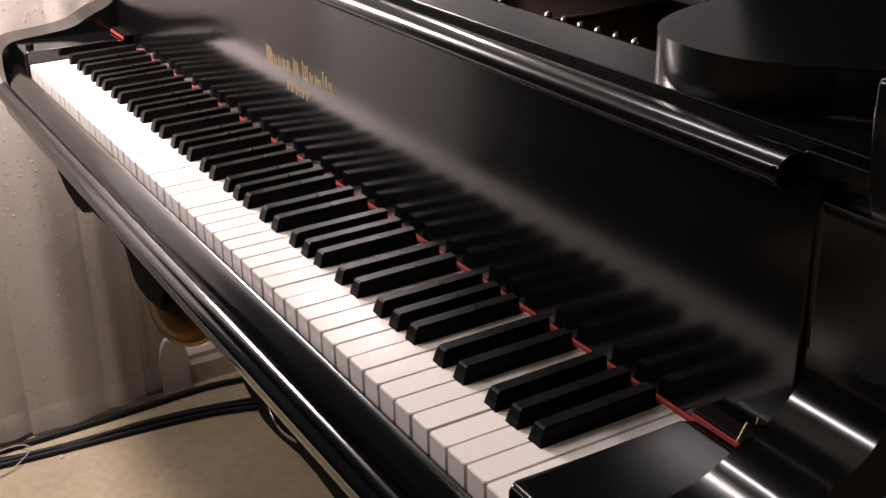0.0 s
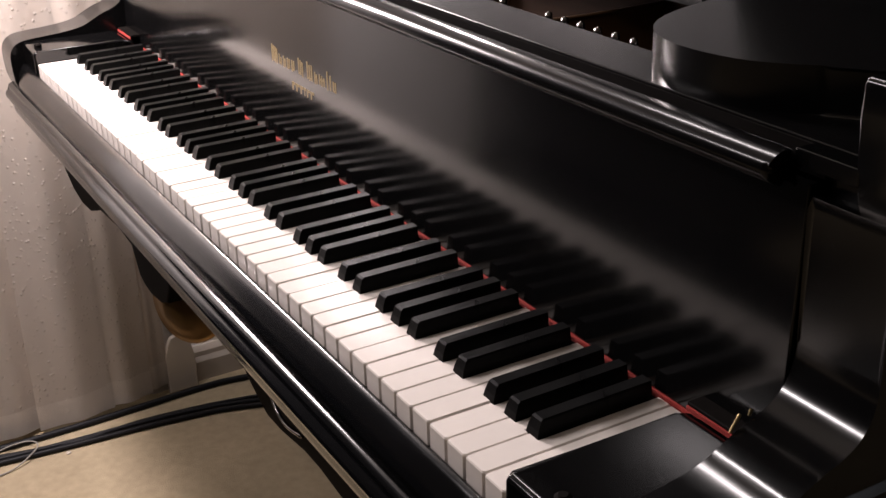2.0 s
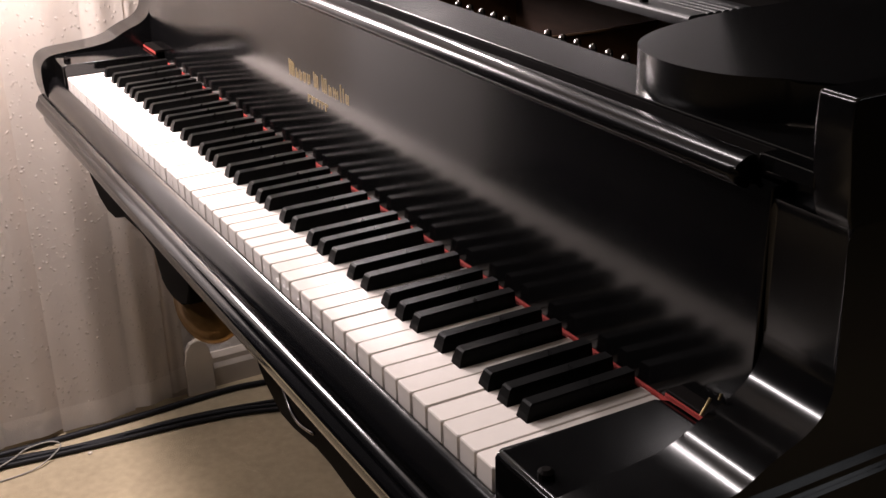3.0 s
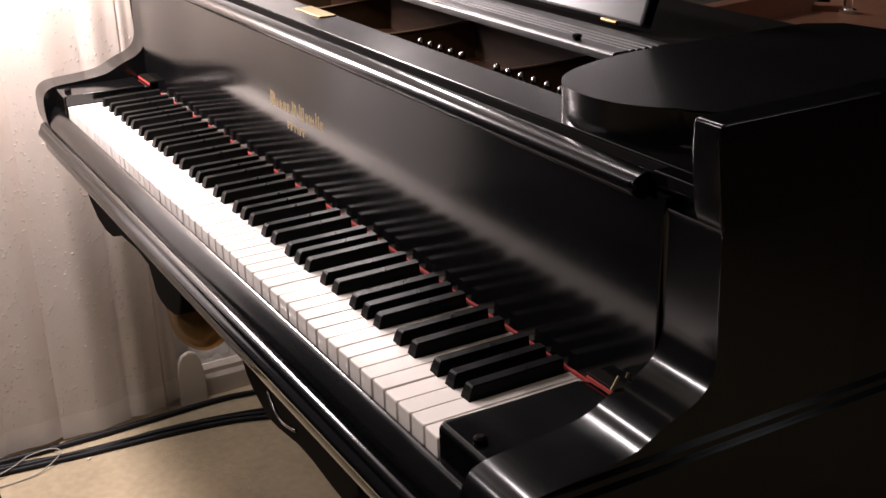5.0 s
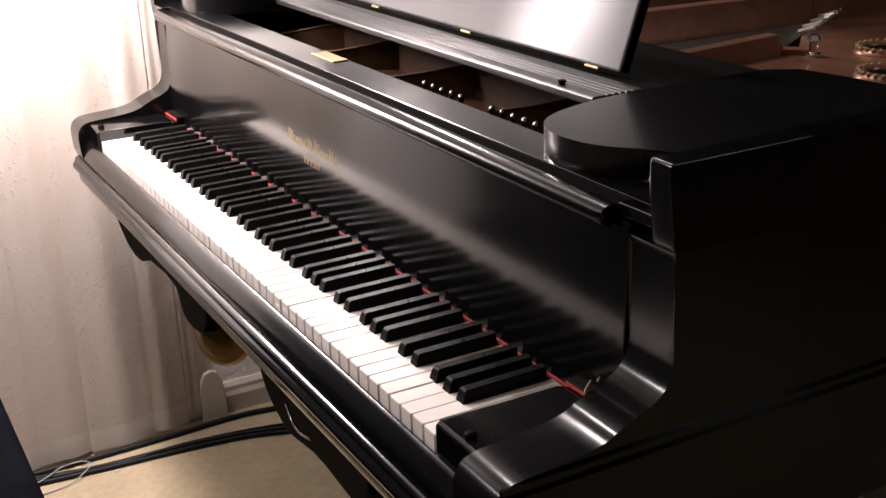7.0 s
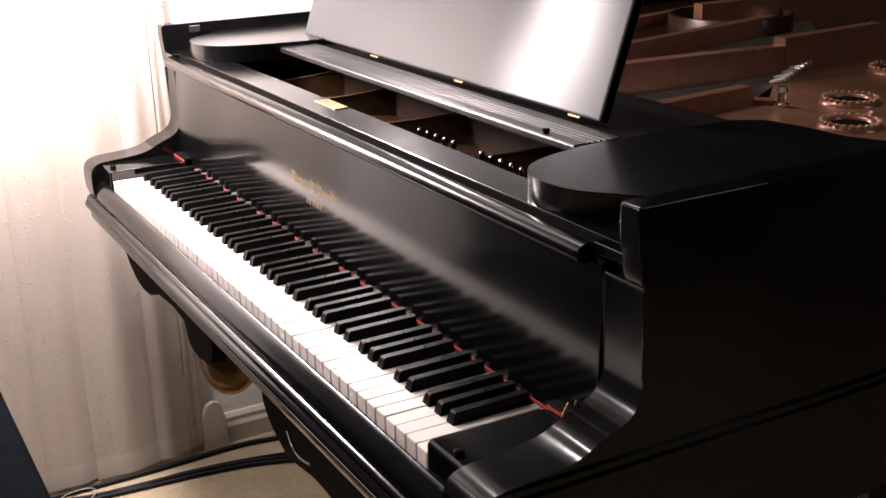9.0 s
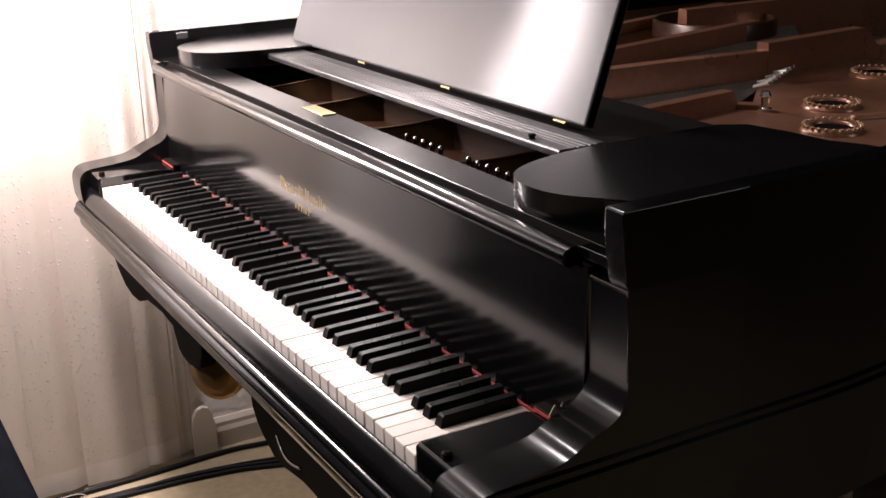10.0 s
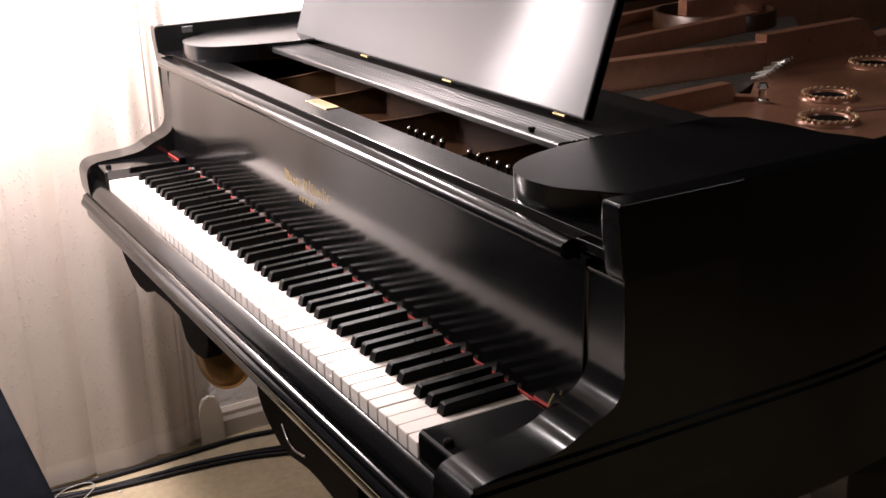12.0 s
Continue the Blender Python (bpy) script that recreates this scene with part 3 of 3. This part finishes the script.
def inside():
    inner = offset_curve(RIM, 0.05)
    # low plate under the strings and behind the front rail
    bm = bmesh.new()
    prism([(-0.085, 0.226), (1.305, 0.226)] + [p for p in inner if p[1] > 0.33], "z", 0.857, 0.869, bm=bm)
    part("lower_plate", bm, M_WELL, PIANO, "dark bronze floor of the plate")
    ribs = [((0.905, 0.43), (0.868, 0.752), 0.022, 0.865, 0.958, 0.035, None), ((0.690, 0.50), (0.716, 0.945), 0.024, 0.865, 0.977, 0.25, 0.975), ((0.716, 0.935), (0.690, 1.235), 0.0242, 0.885, 0.987, 0.055, 0.950),
            ((0.300, 1.12), (0.322, 1.70), 0.026, 0.885, 0.987, 0.05, 0.952), ((0.560, 0.50), (0.400, 1.22), 0.024, 0.865, 0.966, 0.001, 0.965), ((0.32, 0.50), (0.04, 1.50), 0.024, 0.865, 0.950, 0.05, None),
            ((0.690, 1.230), (0.640, 1.52), 0.028, 0.885, 0.950, 0.10, 0.931), ((0.322, 1.69), (0.27, 2.00), 0.026, 0.885, 0.952, 0.1, 0.931), ((0.872, 0.728), (0.918, 0.770), 0.022, 0.885, 0.938, 0.02, None)]
    for p, q, w, z0, z1, run, low in ribs:
        crisp(part("rib", strut(p, q, w, z0, z1, run, low), M_BRONZE, HARP, smooth=True), 30)
    # dark board that closes the well under the desk
    part("well_board", box(0.02, 1.20, 0.400, 0.412, 0.869, 0.948), M_UMBER, PIANO, "dark board under the music desk")
    for x, y, r in ((0.954, 0.845, 0.044), (0.8215, 1.090, 0.046), (1.061, 0.731, 0.044), (0.718, 1.307, 0.048)):
        hole_ring(x, y, 0.930, r)
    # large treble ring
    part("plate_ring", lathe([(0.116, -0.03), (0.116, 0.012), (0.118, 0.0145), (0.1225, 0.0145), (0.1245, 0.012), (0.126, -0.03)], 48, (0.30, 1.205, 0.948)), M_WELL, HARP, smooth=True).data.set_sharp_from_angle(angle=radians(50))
    ridge = spline([(1.030, 0.800, 0.928), (1.052, 0.860, 0.929), (1.075, 0.910, 0.929), (1.085, 0.96, 0.929), (1.08, 1.02, 0.927)], 6)
    part("ridge", tube(ridge, 0.009, 10), M_BRONZE, HARP, smooth=True)
    # agraffes and bolts
    for k in range(13):
        u = k / 12
        x, y = 0.800 - 0.150 * u, 0.852 + 0.245 * u
        part("agraffe", tube([(x - 0.010, y - 0.004, 0.934 + 0.003 * (k % 2)), (x + 0.012, y + 0.006, 0.942)], 0.0034, 8), M_AGRAFFE, HARP)
    for x, y in ((0.915, 0.750), (0.600, 1.205)):
        part("bolt", lathe([(0.0, 0.0), (0.011, 0.0), (0.011, 0.004), (0.006, 0.006), (0.006, 0.020), (0.009, 0.022), (0.006, 0.029), (0.0, 0.030)], 10, (x, y, 0.930)), M_STEEL, HARP)
    part("felt", box(0.648, 0.684, 0.985, 1.050, 0.930, 0.944, 0.002), M_RED, PIANO, "red felt under the strings")
    part("felt", box(0.505, 0.575, 1.520, 1.590, 0.925, 0.937, 0.002), M_RED, PIANO, "red felt under the strings")
    # strings
    for k in range(200):
        x = 0.10 + 0.0043 * k
        lean = -0.25 + 0.10 * (k / 200)
        a, b = Vector((x, 0.46, 0.925)), Vector((x + lean * (1.5 - 0.6 * k / 200), 0.46 + 1.45 - 0.95 * k / 200, 0.930))
        fa, fb = (p.x + 0.612 * p.y - 1.313 for p in (a, b))
        if fa < 0 < fb:  # the speaking length ends at the row of agraffes
            b = a.lerp(b, fa / (fa - fb))
        part("string", tube([a, b], 0.0009 if k > 60 else 0.0013, 4, cap=False), M_STRING if k > 100 else M_COPPER, PIANO)
    # curved webs in the well behind the rail
    for x, w in ((0.02, 0.15), (0.22, 0.16), (0.44, 0.18), (0.70, 0.18), (0.94, 0.14)):
        bm, cols, crest = bmesh.new(), [], []
        for k in range(13):
            u = k / 12
            px, py, pz = x + w * u, 0.250 + 0.150 * u ** 1.7, 0.888 + 0.030 * u ** 2
            cols.append([bm.verts.new((px, py, 0.869)), bm.verts.new((px, py, pz))])
            crest.append((px, py, pz))
        for a, b in zip(cols, cols[1:]):
            bm.faces.new((a[0], b[0], b[1], a[1]))
        bmesh.ops.solidify(bm, geom=bm.faces[:], thickness=0.009)
        web = part("web", bm, M_WEB, HARP, smooth=True)
        web.data.set_sharp_from_angle(angle=radians(40))
        part("web_edge", tube(crest, 0.0018, 6), M_WEB, web, smooth=True)
    # tuning pins
    pin = lathe([(0.0, 0.0), (0.0036, 0.0), (0.0034, 0.022), (0.0038, 0.025), (0.0041, 0.029), (0.0032, 0.0335), (0.0, 0.0350)], 10)
    bmesh.ops.recalc_face_normals(pin, faces=pin.faces)
    for f in pin.faces:
        f.smooth = True
    me = bpy.data.meshes.new("tuning_pin")
    pin.to_mesh(me)
    pin.free()
    me.materials.append(M_PIN)
    for n, x0 in ((5, 0.695), (6, 0.865), (4, 1.02)):
        for k in range(n):
            ob = new("tuning_pin", me)
            ob.parent = HARP
            ob.location = (x0 + 0.024 * k, 0.280, 0.888)


inside()


def lid():
    m = Matrix.Translation((-0.135, 0, 1.008)) @ Matrix.Rotation(radians(-52), 4, "Y")
    out = [(0.0, 0.62)] + [(x + 0.135, y) for x, y in reversed(RIM) if y > 0.63] + [(1.42, 0.62)]
    bm = prism(out, "z", 0.0, 0.022)
    bm.transform(m)
    part("lid", bm, M_LACQUER, PIANO, "raised black lid")


lid()


def legs():
    for x, y in ((0.02, 0.66), (1.22, 0.66), (0.4, 1.8)):
        bm = lathe([(0.03, 0.0), (0.045, 0.02), (0.04, 0.05), (0.045, 0.08), (0.05, 0.30), (0.065, 0.52), (0.075, 0.57), (0.075, 0.618)], 6, (x, y, 0.0))
        part("leg", bm, M_LACQUER, PIANO)


legs()


def under_bed():
    # hanging drawer apron with two scalloped ends
    pts = [(-0.105, 0.618), (-0.092, 0.570), (-0.062, 0.546), (-0.020, 0.526), (0.023, 0.519), (0.070, 0.522), (0.108, 0.535), (0.126, 0.548), (0.228, 0.552), (0.288, 0.550), (0.297, 0.530), (0.306, 0.510),
           (0.326, 0.503), (0.352, 0.501), (0.392, 0.506), (0.422, 0.518), (0.438, 0.545), (0.442, 0.618)]
    ob = part("drawer_apron", prism(pts, "y", 0.026, 0.060, 0.003, 2), M_DARK, PIANO, "scalloped black apron under the keybed")
    part("drawer", box(-0.09, 0.44, 0.06, 0.30, 0.560, 0.618), M_DARK, PIANO)
    m = Matrix.Translation((0.405, 0.060, 0.512)) @ Matrix.Rotation(radians(75), 4, "X") @ Matrix.Rotation(radians(30), 4, "Y")
    bm = lathe([(0.002, 0.020), (0.025, 0.018), (0.045, 0.011), (0.054, 0.003), (0.060, 0.002), (0.060, -0.003), (0.002, -0.003)], 32)
    bm.transform(m)
    part("brass_cup", bm, M_OLDBRASS, PIANO, "old brass cup under the keybed", smooth=True)


under_bed()


def lyre():
    top = [(0.370, 0.618), (0.360, 0.52), (0.346, 0.44), (0.352, 0.395), (0.372, 0.370), (0.395, 0.355), (0.446, 0.334), (0.490, 0.335), (0.528, 0.344), (0.570, 0.350), (0.615, 0.350), (0.680, 0.343), (0.730, 0.336), (0.768, 0.38), (0.760, 0.48), (0.750, 0.618)]
    part("lyre_frame", prism(top, "y", 0.13, 0.165, 0.005, 2), M_DARK, PIANO, "black scrolled pedal lyre")
    part("lyre_rod", tube(spline([(0.500, 0.118, 0.405), (0.525, 0.116, 0.388), (0.555, 0.116, 0.382), (0.595, 0.118, 0.388)], 6), 0.0028, 8), M_PIN, PIANO, "dull steel rod", smooth=True)


lyre()


# ---- things on the floor ----
def cable(path, radius, label, mat=None, category="cable"):
    ob = part("cable", tube(spline(path, 6), radius, 8), mat or M_CABLE, smooth=True)
    return tagged(ob, label, category)


cable([(-0.235, -0.40, 0.006), (-0.200, -0.226, 0.006), (-0.178, -0.05, 0.006), (-0.166, 0.15, 0.006), (-0.130, 0.315, 0.006), (-0.02, 0.6, 0.006)], 0.0048, "black cable on the carpet beside the blind")
cable([(-0.215, -0.42, 0.006), (-0.184, -0.22, 0.006), (-0.163, -0.03, 0.006), (-0.146, 0.17, 0.006), (-0.110, 0.32, 0.006), (0.02, 0.6, 0.006)], 0.0048, "black cable on the carpet beside the blind")
cable([(-0.250, -0.41, 0.005), (-0.212, -0.21, 0.005), (-0.172, -0.01, 0.005), (-0.176, 0.12, 0.005), (-0.148, 0.31, 0.005), (-0.06, 0.6, 0.005)], 0.004, "thin black cable on the carpet beside the blind")
cable([(-0.222, -0.20, 0.006), (-0.220, -0.056, 0.006), (-0.224, 0.0975, 0.006), (-0.232, 0.252, 0.006), (-0.222, 0.34, 0.006), (-0.17, 0.6, 0.006)], 0.006, "black cable lying along the foot of the blind")
cable([(-0.13, -0.30, 0.003), (-0.135, -0.22, 0.003), (-0.1437, -0.1337, 0.003), (-0.165, -0.088, 0.012), (-0.190, -0.0727, 0.013), (-0.214, -0.088, 0.010), (-0.205, -0.130, 0.013), (-0.178, -0.165, 0.014), (-0.15, -0.25, 0.003)], 0.0013, "thin grey cable lying in a loose loop", M_WIRE)


def bench():
    ob = thing("piano_bench", "navy cloth-covered piano bench before the keyboard", "bench", (0.33, -0.456, 0))
    part("seat", box(-0.42, 0.42, -0.19, 0.19, 0.38, 0.45, 0.02, 3), M_NAVY, ob, smooth=True)
    part("skirt", box(-0.41, 0.41, -0.18, 0.18, 0.08, 0.38, 0.01, 2), M_NAVY, ob)
    for sx in (-1, 1):
        for sy in (-1, 1):
            part("leg", box(sx * 0.37 - 0.02, sx * 0.37 + 0.02, sy * 0.15 - 0.02, sy * 0.15 + 0.02, 0.0, 0.09), M_DARK, ob)


bench()


def door_stop():
    pts = [(0.190, 0.0), (0.190, 0.075), (0.194, 0.098), (0.203, 0.114), (0.218, 0.120), (0.232, 0.115), (0.241, 0.098), (0.246, 0.070), (0.248, 0.0)]
    tagged(part("wall_stop", prism(pts, "x", -0.264, -0.252, 0.003, 2), M_TRIM), "cream rounded plastic stop standing at the foot of the wall", "stop")


door_stop()


def scrap():
    bm = lathe([(0.0, 0.0), (0.0042, 0.0), (0.0048, 0.0016), (0.0030, 0.0034), (0.0, 0.0038)], 9, (-0.150, -0.030, 0.0))
    tagged(part("paper_scrap", bm, M_TRIM, smooth=True), "tiny crumpled white paper scrap on the carpet", "scrap")


scrap()
